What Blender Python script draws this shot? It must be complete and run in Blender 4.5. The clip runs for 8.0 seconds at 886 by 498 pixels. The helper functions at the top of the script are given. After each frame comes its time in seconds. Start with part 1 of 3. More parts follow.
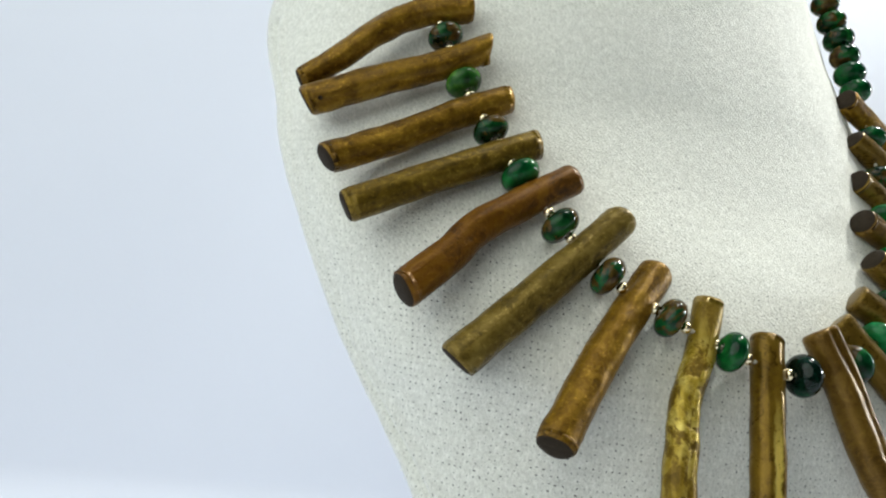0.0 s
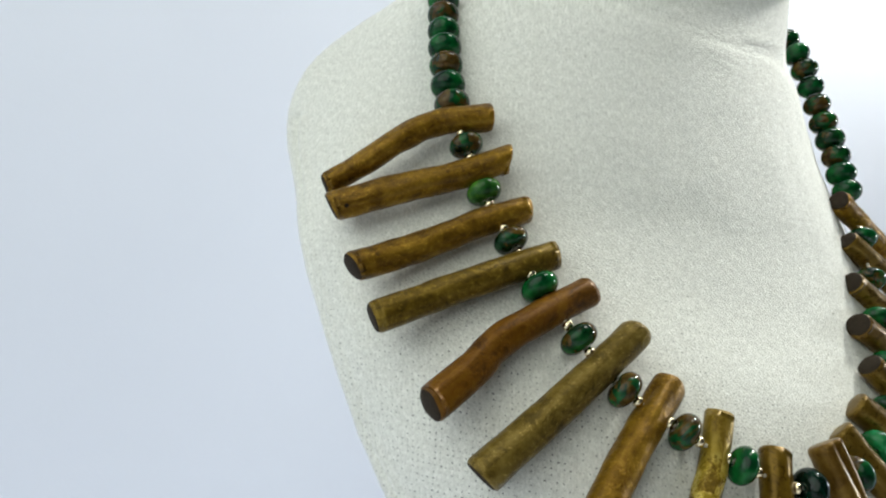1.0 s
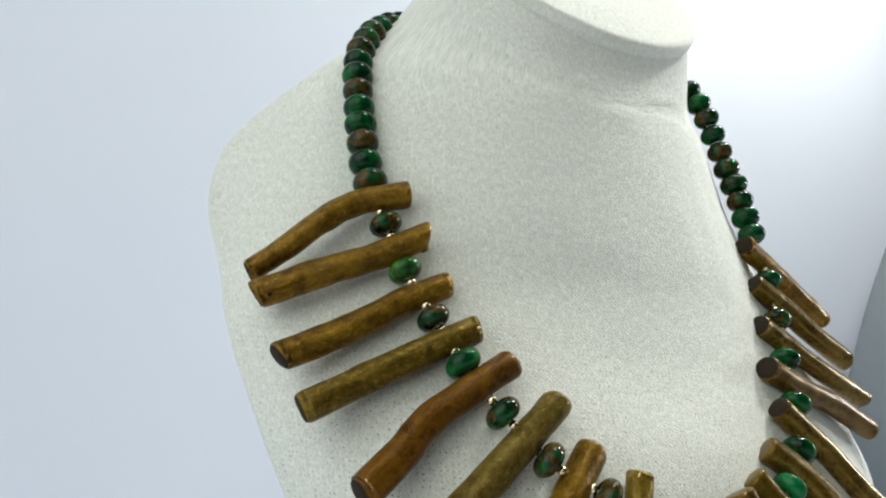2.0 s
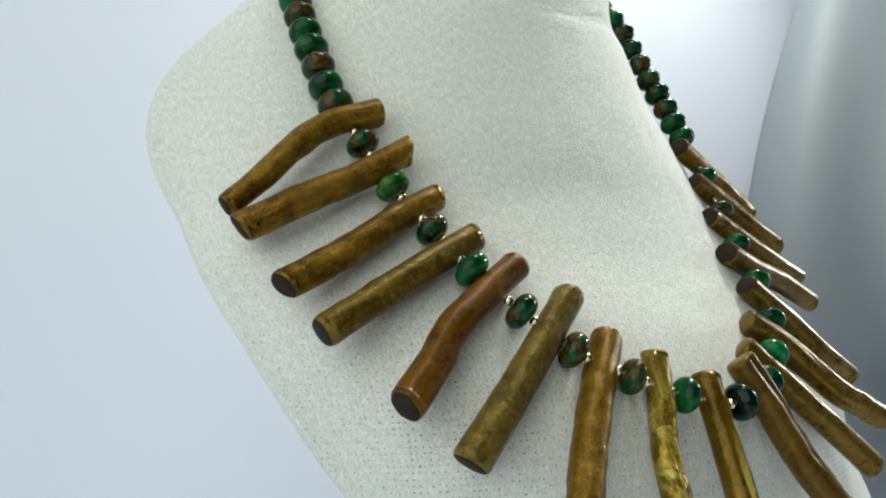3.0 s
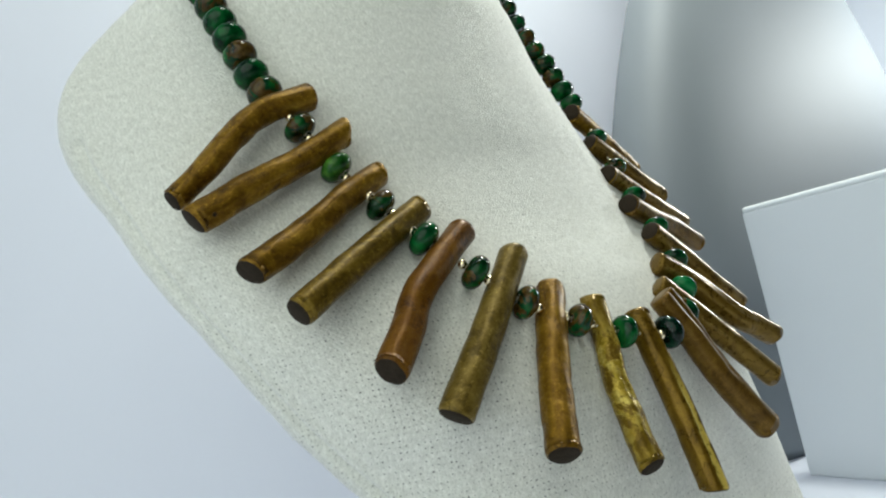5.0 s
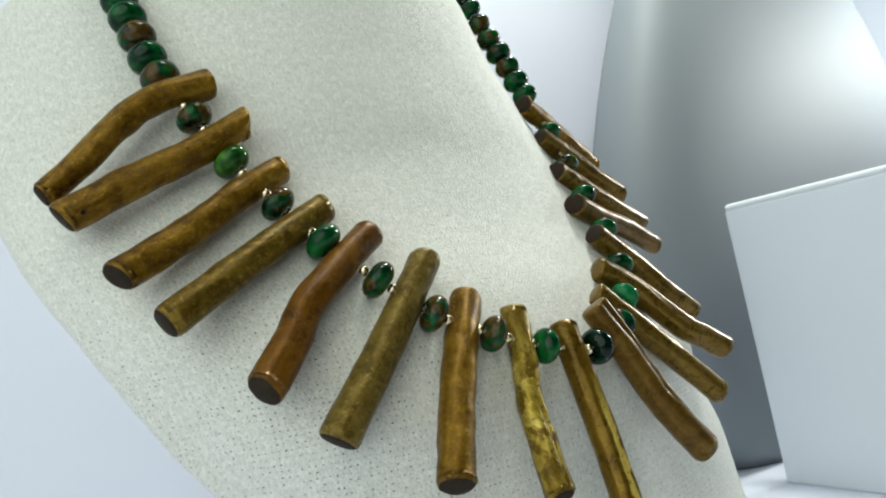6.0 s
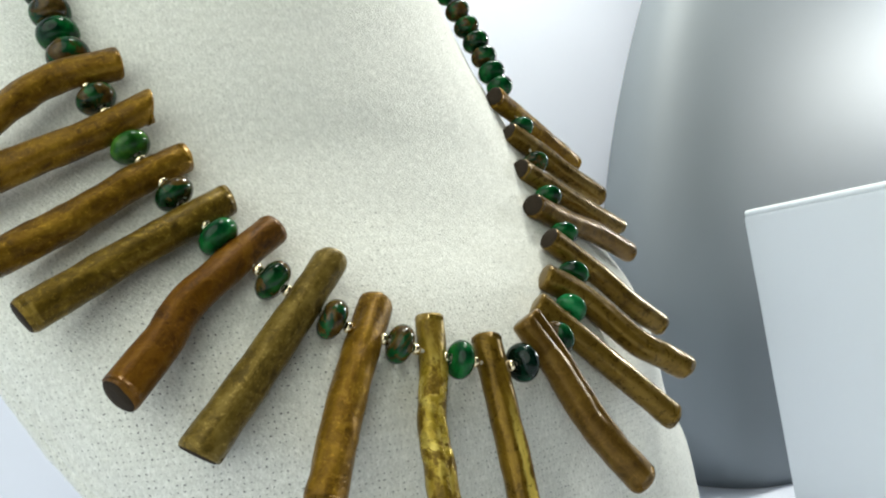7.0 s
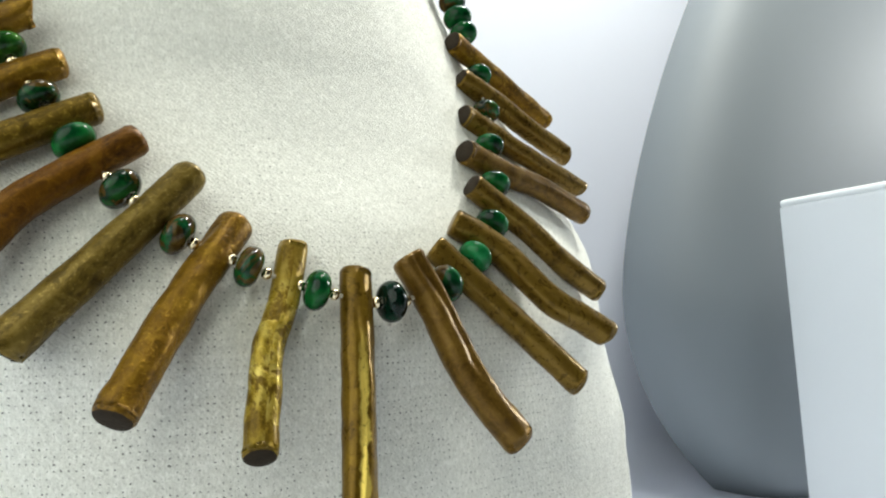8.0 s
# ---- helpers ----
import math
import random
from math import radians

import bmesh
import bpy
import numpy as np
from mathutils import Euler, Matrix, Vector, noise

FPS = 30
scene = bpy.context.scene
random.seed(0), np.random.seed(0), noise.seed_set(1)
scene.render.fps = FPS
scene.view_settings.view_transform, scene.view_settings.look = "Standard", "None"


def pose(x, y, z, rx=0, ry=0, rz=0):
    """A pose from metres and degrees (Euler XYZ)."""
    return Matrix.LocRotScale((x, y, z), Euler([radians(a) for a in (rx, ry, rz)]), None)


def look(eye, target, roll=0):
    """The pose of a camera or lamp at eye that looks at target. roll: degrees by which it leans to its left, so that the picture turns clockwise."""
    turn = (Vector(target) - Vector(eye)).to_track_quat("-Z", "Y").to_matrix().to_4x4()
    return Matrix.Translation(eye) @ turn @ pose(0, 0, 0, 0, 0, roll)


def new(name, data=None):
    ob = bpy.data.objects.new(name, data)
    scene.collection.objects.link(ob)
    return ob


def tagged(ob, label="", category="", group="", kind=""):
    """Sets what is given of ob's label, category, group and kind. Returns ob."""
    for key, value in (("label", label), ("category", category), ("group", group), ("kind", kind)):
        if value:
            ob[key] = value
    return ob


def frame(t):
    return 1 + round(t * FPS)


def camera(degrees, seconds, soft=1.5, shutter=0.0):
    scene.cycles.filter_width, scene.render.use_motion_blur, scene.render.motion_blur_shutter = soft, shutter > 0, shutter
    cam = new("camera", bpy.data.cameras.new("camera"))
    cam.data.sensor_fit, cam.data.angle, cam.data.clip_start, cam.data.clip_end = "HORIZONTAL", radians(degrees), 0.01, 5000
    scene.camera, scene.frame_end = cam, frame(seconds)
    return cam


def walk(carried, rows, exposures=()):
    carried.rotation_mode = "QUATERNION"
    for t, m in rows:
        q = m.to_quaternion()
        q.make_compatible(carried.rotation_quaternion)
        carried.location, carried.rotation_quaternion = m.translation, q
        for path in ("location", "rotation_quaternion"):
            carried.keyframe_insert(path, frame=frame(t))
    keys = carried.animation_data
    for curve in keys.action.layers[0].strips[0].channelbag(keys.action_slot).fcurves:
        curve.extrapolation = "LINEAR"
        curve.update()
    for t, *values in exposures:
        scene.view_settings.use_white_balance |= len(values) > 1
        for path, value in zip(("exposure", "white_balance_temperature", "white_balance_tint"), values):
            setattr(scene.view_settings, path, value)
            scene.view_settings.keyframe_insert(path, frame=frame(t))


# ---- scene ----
cam = camera(60.41, 8.0, 2.1)
ROWS = [
    (0.0, -0.1004, -0.1421, 0.1054, 94.34, -8.57, -17.62),
    (0.5, -0.1080, -0.1420, 0.1100, 96.08, -9.20, -18.06),
    (1.0, -0.1131, -0.1447, 0.1180, 97.20, -9.50, -19.54),
    (1.5, -0.1128, -0.1513, 0.1279, 98.34, -8.38, -20.60),
    (1.7, -0.1126, -0.1535, 0.1315, 98.72, -7.59, -21.38),
    (2.8, -0.1275, -0.1354, 0.1192, 98.57, 1.74, -31.39),
    (3.0, -0.1351, -0.1314, 0.1151, 98.19, 3.06, -33.08),
    (3.5, -0.1531, -0.1257, 0.1154, 97.96, 5.72, -37.00),
    (4.0, -0.1655, -0.1250, 0.1179, 97.53, 8.11, -40.31),
    (4.5, -0.1618, -0.1248, 0.1150, 96.55, 9.70, -42.30),
    (4.7, -0.1593, -0.1249, 0.1133, 96.15, 10.47, -42.79),
    (5.8, -0.1378, -0.1274, 0.1135, 95.07, 9.65, -43.57),
    (6.0, -0.1309, -0.1296, 0.1148, 94.97, 9.21, -42.70),
    (6.5, -0.1217, -0.1323, 0.1156, 94.74, 8.05, -41.20),
    (7.0, -0.1027, -0.1385, 0.1146, 94.70, 6.30, -39.19),
    (7.5, -0.0835, -0.1451, 0.1103, 94.74, 4.29, -36.76),
    (8.0, -0.0644, -0.1546, 0.1015, 94.33, 1.56, -33.01),
]
# seconds, stops, kelvin, tint
EXPOSURES = [(0.0, -0.01, 6560, 8), (1.7, -0.20, 6550, 8), (3.5, -0.26, 6500, 4), (4.7, -0.34, 6500, 4), (6.5, -0.07, 6580, 5), (8.0, 0.15, 6730, 7)]
walk(cam, [(t, pose(x, y, z, rx, ry, rz)) for t, x, y, z, rx, ry, rz in ROWS], EXPOSURES)

# ---- light: a white light tent with lamps to the sides and one above, plus one added for the grey form ----
def area_lamp(name, eye, target, size, watts, colour):
    data = bpy.data.lights.new(name, "AREA")
    data.shape, data.size, data.energy, data.color = "DISK", size, watts, colour
    ob = new(name, data)
    ob.matrix_world = look(eye, target)
    return ob


area_lamp("lamp_right", (0.30, 0.03, 0.58), (0.04, 0.03, 0.12), 0.07, 2.5, (1.0, 1.0, 0.94))
# extra lamp, added only to brighten the upper right of the form
area_lamp("form_fill_light", (0.90, -0.10, 0.38), (0.64, 0.10, 0.28), 0.12, 3.3, (0.95, 0.985, 1.0))
area_lamp("lamp_left", (-0.40, -0.23, 0.33), (-0.05, -0.02, 0.08), 0.66, 1.85, (0.95, 1.0, 0.94))
area_lamp("lamp_roof", (0.05, -0.09, 0.72), (0.02, 0.02, 0.0), 0.16, 1.0, (0.99, 1.0, 0.94))
world = bpy.data.worlds.new("tent_air")
scene.world = world
world.use_nodes = True
world.node_tree.nodes["Background"].inputs["Color"].default_value = (0.85, 0.92, 1.0, 1)
world.node_tree.nodes["Background"].inputs["Strength"].default_value = 0.03


# ---- materials ----
class Nodes:
    """Short hand for building a node material."""

    def __init__(self, name):
        self.mat = bpy.data.materials.new(name)
        self.mat.use_nodes = True
        self.tree = self.mat.node_tree
        self.bsdf = self.tree.nodes["Principled BSDF"]

    def add(self, kind, **values):
        node = self.tree.nodes.new(kind)
        for key, value in values.items():
            if key in node.inputs:
                node.inputs[key].default_value = value
        return node

    def link(self, a, b):
        self.tree.links.new(a, b)

    def noise(self, vector, scale, detail=4.0, rough=0.55, warp=0.0):
        node = self.add("ShaderNodeTexNoise", Scale=scale, Detail=detail, Roughness=rough, Distortion=warp)
        self.link(vector, node.inputs["Vector"])
        return node.outputs["Fac"]

    def ramp(self, fac, stops):
        node = self.add("ShaderNodeValToRGB")
        els = node.color_ramp.elements
        while len(els) < len(stops):
            els.new(0.5)
        for el, (at, colour) in zip(els, stops):
            el.position = at
            el.color = (*colour, 1) if len(colour) == 3 else colour
        self.link(fac, node.inputs["Fac"])
        return node.outputs["Color"]

    def maths(self, op, a, b=None):
        node = self.add("ShaderNodeMath")
        node.operation = op
        for i, v in enumerate((a, b)):
            if v is None:
                continue
            if isinstance(v, (int, float)):
                node.inputs[i].default_value = v
            else:
                self.link(v, node.inputs[i])
        return node.outputs[0]

    def mix(self, fac, a, b, blend="MIX"):
        node = self.add("ShaderNodeMix")
        node.data_type, node.blend_type = "RGBA", blend
        for socket, v in ((node.inputs[0], fac), (node.inputs[6], a), (node.inputs[7], b)):
            if isinstance(v, (int, float)):
                socket.default_value = v
            elif isinstance(v, tuple):
                socket.default_value = (*v, 1)
            else:
                self.link(v, socket)
        return node.outputs[2]

    def coords(self, which="Object"):
        return self.add("ShaderNodeTexCoord").outputs[which]

    def bump(self, height, strength, distance):
        node = self.add("ShaderNodeBump", Strength=strength, Distance=distance)
        self.link(height, node.inputs["Height"])
        self.link(node.outputs["Normal"], self.bsdf.inputs["Normal"])

    def set(self, **values):
        for key, value in values.items():
            name = key.replace("_", " ")
            if isinstance(value, (int, float, tuple)):
                self.bsdf.inputs[name].default_value = (*value, 1) if isinstance(value, tuple) else value
            else:
                self.link(value, self.bsdf.inputs[name])


def linen():
    """Off-white woven linen: crossing threads, slubs and small dark gaps."""
    n = Nodes("linen")
    uv = n.coords("UV")
    wob = n.add("ShaderNodeTexNoise", Scale=900.0, Detail=2.0)
    n.link(uv, wob.inputs["Vector"])
    off = n.add("ShaderNodeVectorMath")
    off.operation = "MULTIPLY_ADD"
    n.link(wob.outputs["Color"], off.inputs[0])
    off.inputs[1].default_value = (0.0011, 0.0009, 0)
    n.link(uv, off.inputs[2])
    sep = n.add("ShaderNodeSeparateXYZ")
    n.link(off.outputs[0], sep.inputs[0])
    k = 2 * math.pi / 0.00122
    sx = n.maths("SINE", n.maths("MULTIPLY", sep.outputs[0], k))
    sy = n.maths("SINE", n.maths("MULTIPLY", sep.outputs[1], k))
    weave = n.maths("MULTIPLY", sx, sy)
    gap_x = n.maths("MAXIMUM", n.maths("SUBTRACT", sx, 0.50), 0.0)
    gap_y = n.maths("MAXIMUM", n.maths("SUBTRACT", sy, 0.70), 0.0)
    holes = n.maths("MULTIPLY", n.maths("MULTIPLY", gap_x, gap_y), 11.0)
    patch = n.noise(uv, 1250.0, 2.0)
    region = n.ramp(n.noise(uv, 30.0, 2.0), [(0.36, (0.25, 0.25, 0.25)), (0.58, (1, 1, 1))])
    holes = n.maths("MULTIPLY", holes, n.maths("MINIMUM", n.maths("MAXIMUM", n.maths("MULTIPLY", n.maths("SUBTRACT", patch, 0.46), 6.0), 0.0), 1.0))
    fold = n.add("ShaderNodeSeparateXYZ")
    n.link(uv, fold.inputs[0])
    low = n.ramp(n.maths("ADD", fold.outputs[1], n.maths("MULTIPLY", n.noise(uv, 40.0, 2.0), 0.05)), [(0.145, (1, 1, 1)), (0.20, (0.06, 0.06, 0.06))])
    holes = n.maths("MULTIPLY", n.maths("MULTIPLY", holes, region), low)
    speck = n.maths("GREATER_THAN", n.noise(uv, 1700.0, 1.0), 0.735)
    grain = n.noise(uv, 1500.0, 3.0, 0.8)
    thread_at = n.add("ShaderNodeMapping")
    thread_at.inputs["Scale"].default_value = (1.0, 0.45, 1.0)
    n.link(uv, thread_at.inputs["Vector"])
    thread = n.noise(thread_at.outputs[0], 1500.0, 3.0, 0.6)
    slub = n.noise(uv, 520.0, 3.0)
    fleck_at = n.add("ShaderNodeMapping")
    fleck_at.inputs["Scale"].default_value = (1.0, 0.38, 1.0)
    n.link(uv, fleck_at.inputs["Vector"])
    fleck = n.ramp(n.noise(fleck_at.outputs[0], 2100.0, 2.0, 0.6), [(0.57, (0, 0, 0)), (0.70, (0.62, 0.62, 0.62))])
    broad = n.noise(uv, 45.0, 4.0)
    base = n.mix(broad, (0.79, 0.80, 0.735), (0.87, 0.885, 0.815))
    base = n.mix(n.ramp(grain, [(0.38, (0, 0, 0)), (0.68, (1, 1, 1))]), base, (0.655, 0.66, 0.60))
    base = n.mix(n.ramp(thread, [(0.46, (0, 0, 0)), (0.70, (0.7, 0.7, 0.7))]), base, (0.97, 0.97, 0.915))
    base = n.mix(n.ramp(slub, [(0.40, (0, 0, 0)), (0.66, (0.30, 0.30, 0.30))]), base, (0.56, 0.565, 0.51))
    base = n.mix(fleck, base, (0.50, 0.50, 0.45))
    base = n.mix(n.maths("MINIMUM", n.maths("ADD", n.maths("MULTIPLY", holes, 1.7), n.maths("MULTIPLY", speck, 0.28)), 1.0), base, (0.14, 0.14, 0.12))
    n.set(Base_Color=base, Roughness=0.85, Sheen_Weight=0.45)
    height = n.maths("ADD", n.maths("MULTIPLY", weave, 0.12), n.maths("ADD", grain, n.maths("MULTIPLY", holes, -0.8)))
    height = n.maths("ADD", height, n.maths("MULTIPLY", n.noise(uv, 60.0, 1.0), 0.6))
    n.bump(height, 0.6, 0.0004)
    return n.mat


def paper(name, a, b, rough=0.7):
    n = Nodes(name)
    at = n.coords()
    n.set(Base_Color=n.mix(n.noise(at, 5.0, 3.0), a, b), Roughness=rough)
    n.bump(n.noise(at, 900.0, 2.0), 0.06, 0.0004)
    return n.mat


def branch_paint(name, dark, mid, gold, fleck=0.35, shine=0.34, foil=0.0, metal=0.5, relief=0.36, rub=None):
    """A varnished branch with rubbed bronze paint, fine sparkle and lengthwise grain. foil: share of crinkled gold leaf;
    rub: a golden line along the branch (angle, half width, radius, start in metres)."""
    n = Nodes(name)
    uv = n.coords("UV")
    info = n.add("ShaderNodeObjectInfo")
    shift = n.add("ShaderNodeVectorMath")
    shift.operation = "ADD"
    spread = n.add("ShaderNodeCombineXYZ")
    n.link(n.maths("MULTIPLY", info.outputs["Random"], 7.0), spread.inputs[2])
    n.link(uv, shift.inputs[0])
    n.link(spread.outputs[0], shift.inputs[1])
    at = shift.outputs[0]
    broad = n.noise(at, 130.0, 4.0, 0.6, 1.6)
    mottle = n.noise(at, 560.0, 4.0, 0.65, 1.2)
    fine = n.noise(at, 1900.0, 3.0, 0.7)
    streak_at = n.add("ShaderNodeMapping")
    streak_at.inputs["Scale"].default_value = (1.0, 0.10, 1.0)
    n.link(at, streak_at.inputs["Vector"])
    streak = n.noise(streak_at.outputs[0], 700.0, 3.0)
    tone = n.maths("ADD", n.maths("ADD", n.maths("MULTIPLY", broad, 0.45), n.maths("MULTIPLY", streak, 0.2)), n.maths("MULTIPLY", mottle, 0.35))
    col = n.ramp(tone, [(0.34, tuple(v * 0.65 for v in dark)), (0.5, mid), (0.66, gold)])
    spark = n.ramp(n.maths("MULTIPLY", fine, n.maths("ADD", mottle, 0.45)), [(0.57, (0, 0, 0)), (0.67, (1, 1, 1))])
    col = n.mix(n.maths("MULTIPLY", spark, fleck), col, (min(gold[0] * 2.2, 0.9), min(gold[1] * 2.2, 0.75), min(gold[2] * 2.6, 0.4)))
    rough = n.maths("ADD", n.maths("MULTIPLY", mottle, 0.22), shine - 0.11)
    height = n.maths("ADD", n.maths("MULTIPLY", broad, 0.9), n.maths("ADD", n.maths("MULTIPLY", mottle, 0.6), n.maths("MULTIPLY", fine, 0.3)))
    if foil > 0:
        crinkle = n.add("ShaderNodeTexVoronoi", Scale=420.0)
        n.link(at, crinkle.inputs["Vector"])
        leaf = n.ramp(n.maths("ADD", n.maths("MULTIPLY", broad, 0.75), n.maths("MULTIPLY", mottle, 0.35)), [(0.60 - foil, (0, 0, 0)), (0.65 - foil, (1, 1, 1))])
        reach = n.add("ShaderNodeSeparateXYZ")
        n.link(uv, reach.inputs[0])
        share = n.maths("MULTIPLY", reach.outputs[1], 25.0)
        leaf = n.maths("MULTIPLY", leaf, n.ramp(share, [(0.14, (0.12, 0.12, 0.12)), (0.34, (1, 1, 1)), (0.66, (1, 1, 1)), (0.86, (0.35, 0.35, 0.35))]))
        shade = n.ramp(crinkle.outputs["Distance"], [(0.0, (0.74, 0.60, 0.15)), (0.6, (0.38, 0.27, 0.030))])
        col = n.mix(n.maths("MULTIPLY", leaf, 0.8), col, shade)
        height = n.maths("ADD", height, n.maths("MULTIPLY", n.maths("MULTIPLY", leaf, crinkle.outputs["Distance"]), 0.6))
        rough = n.maths("SUBTRACT", rough, n.maths("MULTIPLY", leaf, 0.1))
    if rub:
        angle, half, radius, start = rub
        split = n.add("ShaderNodeSeparateXYZ")
        n.link(uv, split.inputs[0])
        turn = n.maths("ADD", n.maths("MULTIPLY", split.outputs[0], 1 / radius), n.maths("MULTIPLY", n.maths("SUBTRACT", broad, 0.5), 1.2))
        line = n.ramp(n.maths("COSINE", n.maths("SUBTRACT", turn, angle)), [(math.cos(half * 1.5), (0, 0, 0)), (math.cos(half * 0.6), (1, 1, 1))])
        begin = n.maths("MINIMUM", n.maths("MAXIMUM", n.maths("MULTIPLY", n.maths("SUBTRACT", split.outputs[1], start), 120.0), 0.0), 1.0)
        rubbed = n.maths("MULTIPLY", n.maths("MULTIPLY", line, begin), n.maths("ADD", mottle, 0.5))
        col = n.mix(n.maths("MINIMUM", rubbed, 1.0), col, (0.70, 0.53, 0.11))
    n.set(Base_Color=col, Metallic=metal * 0.75, Specular_IOR_Level=0.15, Roughness=rough)
    n.bsdf.inputs["Coat Weight"].default_value = 0.10
    n.bsdf.inputs["Coat Roughness"].default_value = 0.24
    n.bump(height, relief, 0.0006)
    return n.mat


def cut_end():
    n = Nodes("cut_branch_end")
    at = n.coords()
    n.set(Base_Color=n.mix(n.noise(at, 900.0, 4.0), (0.012, 0.009, 0.006), (0.042, 0.030, 0.019)), Roughness=0.75, Specular_IOR_Level=0.12)
    n.bump(n.noise(at, 1500.0, 3.0), 0.3, 0.0004)
    return n.mat


def jasper(name, brown_from, deep, green, bright):
    """Polished stone: deep green and bright green with rust-brown patches."""
    n = Nodes(name)
    at = n.coords()
    info = n.add("ShaderNodeObjectInfo")
    spread = n.add("ShaderNodeCombineXYZ")
    n.link(n.maths("MULTIPLY", info.outputs["Random"], 3.0), spread.inputs[0])
    n.link(n.maths("MULTIPLY", info.outputs["Random"], 5.3), spread.inputs[1])
    shift = n.add("ShaderNodeVectorMath")
    shift.operation = "ADD"
    n.link(at, shift.inputs[0])
    n.link(spread.outputs[0], shift.inputs[1])
    greens = n.ramp(n.noise(shift.outputs[0], 260.0, 3.0), [(0.34, deep), (0.5, green), (0.68, bright)])
    veins = n.noise(shift.outputs[0], 210.0, 5.0, 0.6, 0.8)
    browns = n.ramp(n.noise(shift.outputs[0], 800.0, 4.0), [(0.3, (0.022, 0.012, 0.003)), (0.7, (0.105, 0.064, 0.014))])
    mask = n.ramp(veins, [(brown_from, (0, 0, 0)), (brown_from + 0.05, (1, 1, 1))])
    n.set(Base_Color=n.mix(mask, greens, browns), Roughness=0.06, Specular_IOR_Level=0.24)
    n.bsdf.inputs["Subsurface Weight"].default_value = 0.15
    n.bsdf.inputs["Subsurface Radius"].default_value = (0.3, 1.0, 0.4)
    n.bsdf.inputs["Subsurface Scale"].default_value = 0.0025
    return n.mat


def metal(name, colour, rough):
    n = Nodes(name)
    n.set(Base_Color=colour, Metallic=1.0, Roughness=rough)
    n.bump(n.noise(n.coords(), 700.0, 2.0), 0.1, 0.0003)
    return n.mat


LINEN = linen()
SWEEP = paper("backdrop_paper", (0.64, 0.675, 0.77), (0.68, 0.71, 0.80), 0.6)
TENT = paper("tent_cloth", (0.72, 0.75, 0.79), (0.78, 0.80, 0.83))
ROOM = paper("dark_surround", (0.20, 0.19, 0.18), (0.25, 0.24, 0.225), 0.8)
BOARD = paper("foam_board", (0.66, 0.70, 0.73), (0.71, 0.75, 0.775), 0.5)
RIM = paper("board_edge", (0.68, 0.72, 0.74), (0.72, 0.76, 0.78), 0.6)
FORM = paper("grey_form_plaster", (0.160, 0.184, 0.205), (0.185, 0.209, 0.230), 0.65)
BRONZE = branch_paint("bronze_branch", (0.052, 0.023, 0.002), (0.176, 0.091, 0.006), (0.310, 0.182, 0.017), 0.30, 0.36, 0.0, 0.6, 0.40)
TAWNY = branch_paint("tawny_branch", (0.092, 0.051, 0.007), (0.148, 0.088, 0.012), (0.205, 0.128, 0.019), 0.05, 0.29, 0.0, 0.6, 0.12)
OLIVE = branch_paint("olive_branch", (0.044, 0.027, 0.004), (0.155, 0.104, 0.018), (0.255, 0.180, 0.042), 0.35)
MOSS = branch_paint("moss_branch", (0.036, 0.0210, 0.0022), (0.130, 0.080, 0.0078), (0.27, 0.178, 0.0230), 0.35)
RUST = branch_paint("rust_branch", (0.048, 0.017, 0.0012), (0.128, 0.052, 0.003), (0.200, 0.092, 0.007), 0.20, 0.36, 0.0, 0.3)
UMBER = branch_paint("umber_branch", (0.055, 0.027, 0.0035), (0.125, 0.067, 0.010), (0.200, 0.117, 0.020), 0.15, 0.33, 0.0, 0.5, 0.24)
GOLD = branch_paint("gold_leaf_branch", (0.090, 0.050, 0.003), (0.165, 0.102, 0.008), (0.250, 0.163, 0.017), 0.20, 0.36, 0.085, 0.5, 0.30)
POLISHED = branch_paint("polished_branch", (0.075, 0.038, 0.0035), (0.140, 0.080, 0.0065), (0.225, 0.138, 0.013), 0.10, 0.30, 0.0, 0.6, 0.10, (0.1, 0.22, 0.0031, 0.013))
CUT = cut_end()
STONES = [
    jasper("jasper_mixed", 0.51, (0.001, 0.008, 0.003), (0.003, 0.034, 0.009), (0.010, 0.100, 0.018)),
    jasper("jasper_green", 0.68, (0.001, 0.015, 0.006), (0.002, 0.052, 0.013), (0.006, 0.125, 0.024)),
    jasper("jasper_brown", 0.47, (0.001, 0.009, 0.004), (0.003, 0.040, 0.014), (0.010, 0.115, 0.022)),
    jasper("jasper_dark", 0.80, (0.0008, 0.004, 0.0025), (0.001, 0.010, 0.006), (0.002, 0.030, 0.014)),
    jasper("jasper_lime", 0.60, (0.0008, 0.004, 0.002), (0.012, 0.070, 0.010), (0.060, 0.170, 0.020)),
    # brighter greens: light passing through one bead, put into its colour
    jasper("jasper_backlit", 0.80, (0.003, 0.060, 0.016), (0.006, 0.120, 0.034), (0.012, 0.200, 0.060)),
]
SPACER = metal("gold_spacer", (0.84, 0.72, 0.48), 0.16)
CORD = paper("cord_thread", (0.35, 0.33, 0.26), (0.45, 0.42, 0.34), 0.8)


# ---- mesh helpers ----
def mesh_object(name, bm, materials, parent=None, label="", smooth=True):
    data = bpy.data.meshes.new(name)
    bm.normal_update()
    bm.to_mesh(data)
    bm.free()
    for m in materials if isinstance(materials, (list, tuple)) else [materials]:
        data.materials.append(m)
    if smooth:
        data.polygons.foreach_set("use_smooth", [True] * len(data.polygons))
    ob = new(name, data)
    if parent is not None:
        ob.parent = parent
    if label:
        ob["label"] = label
    return ob


def part(name, bm, material, parent, label=""):
    return mesh_object(name, bm, material, parent, label)


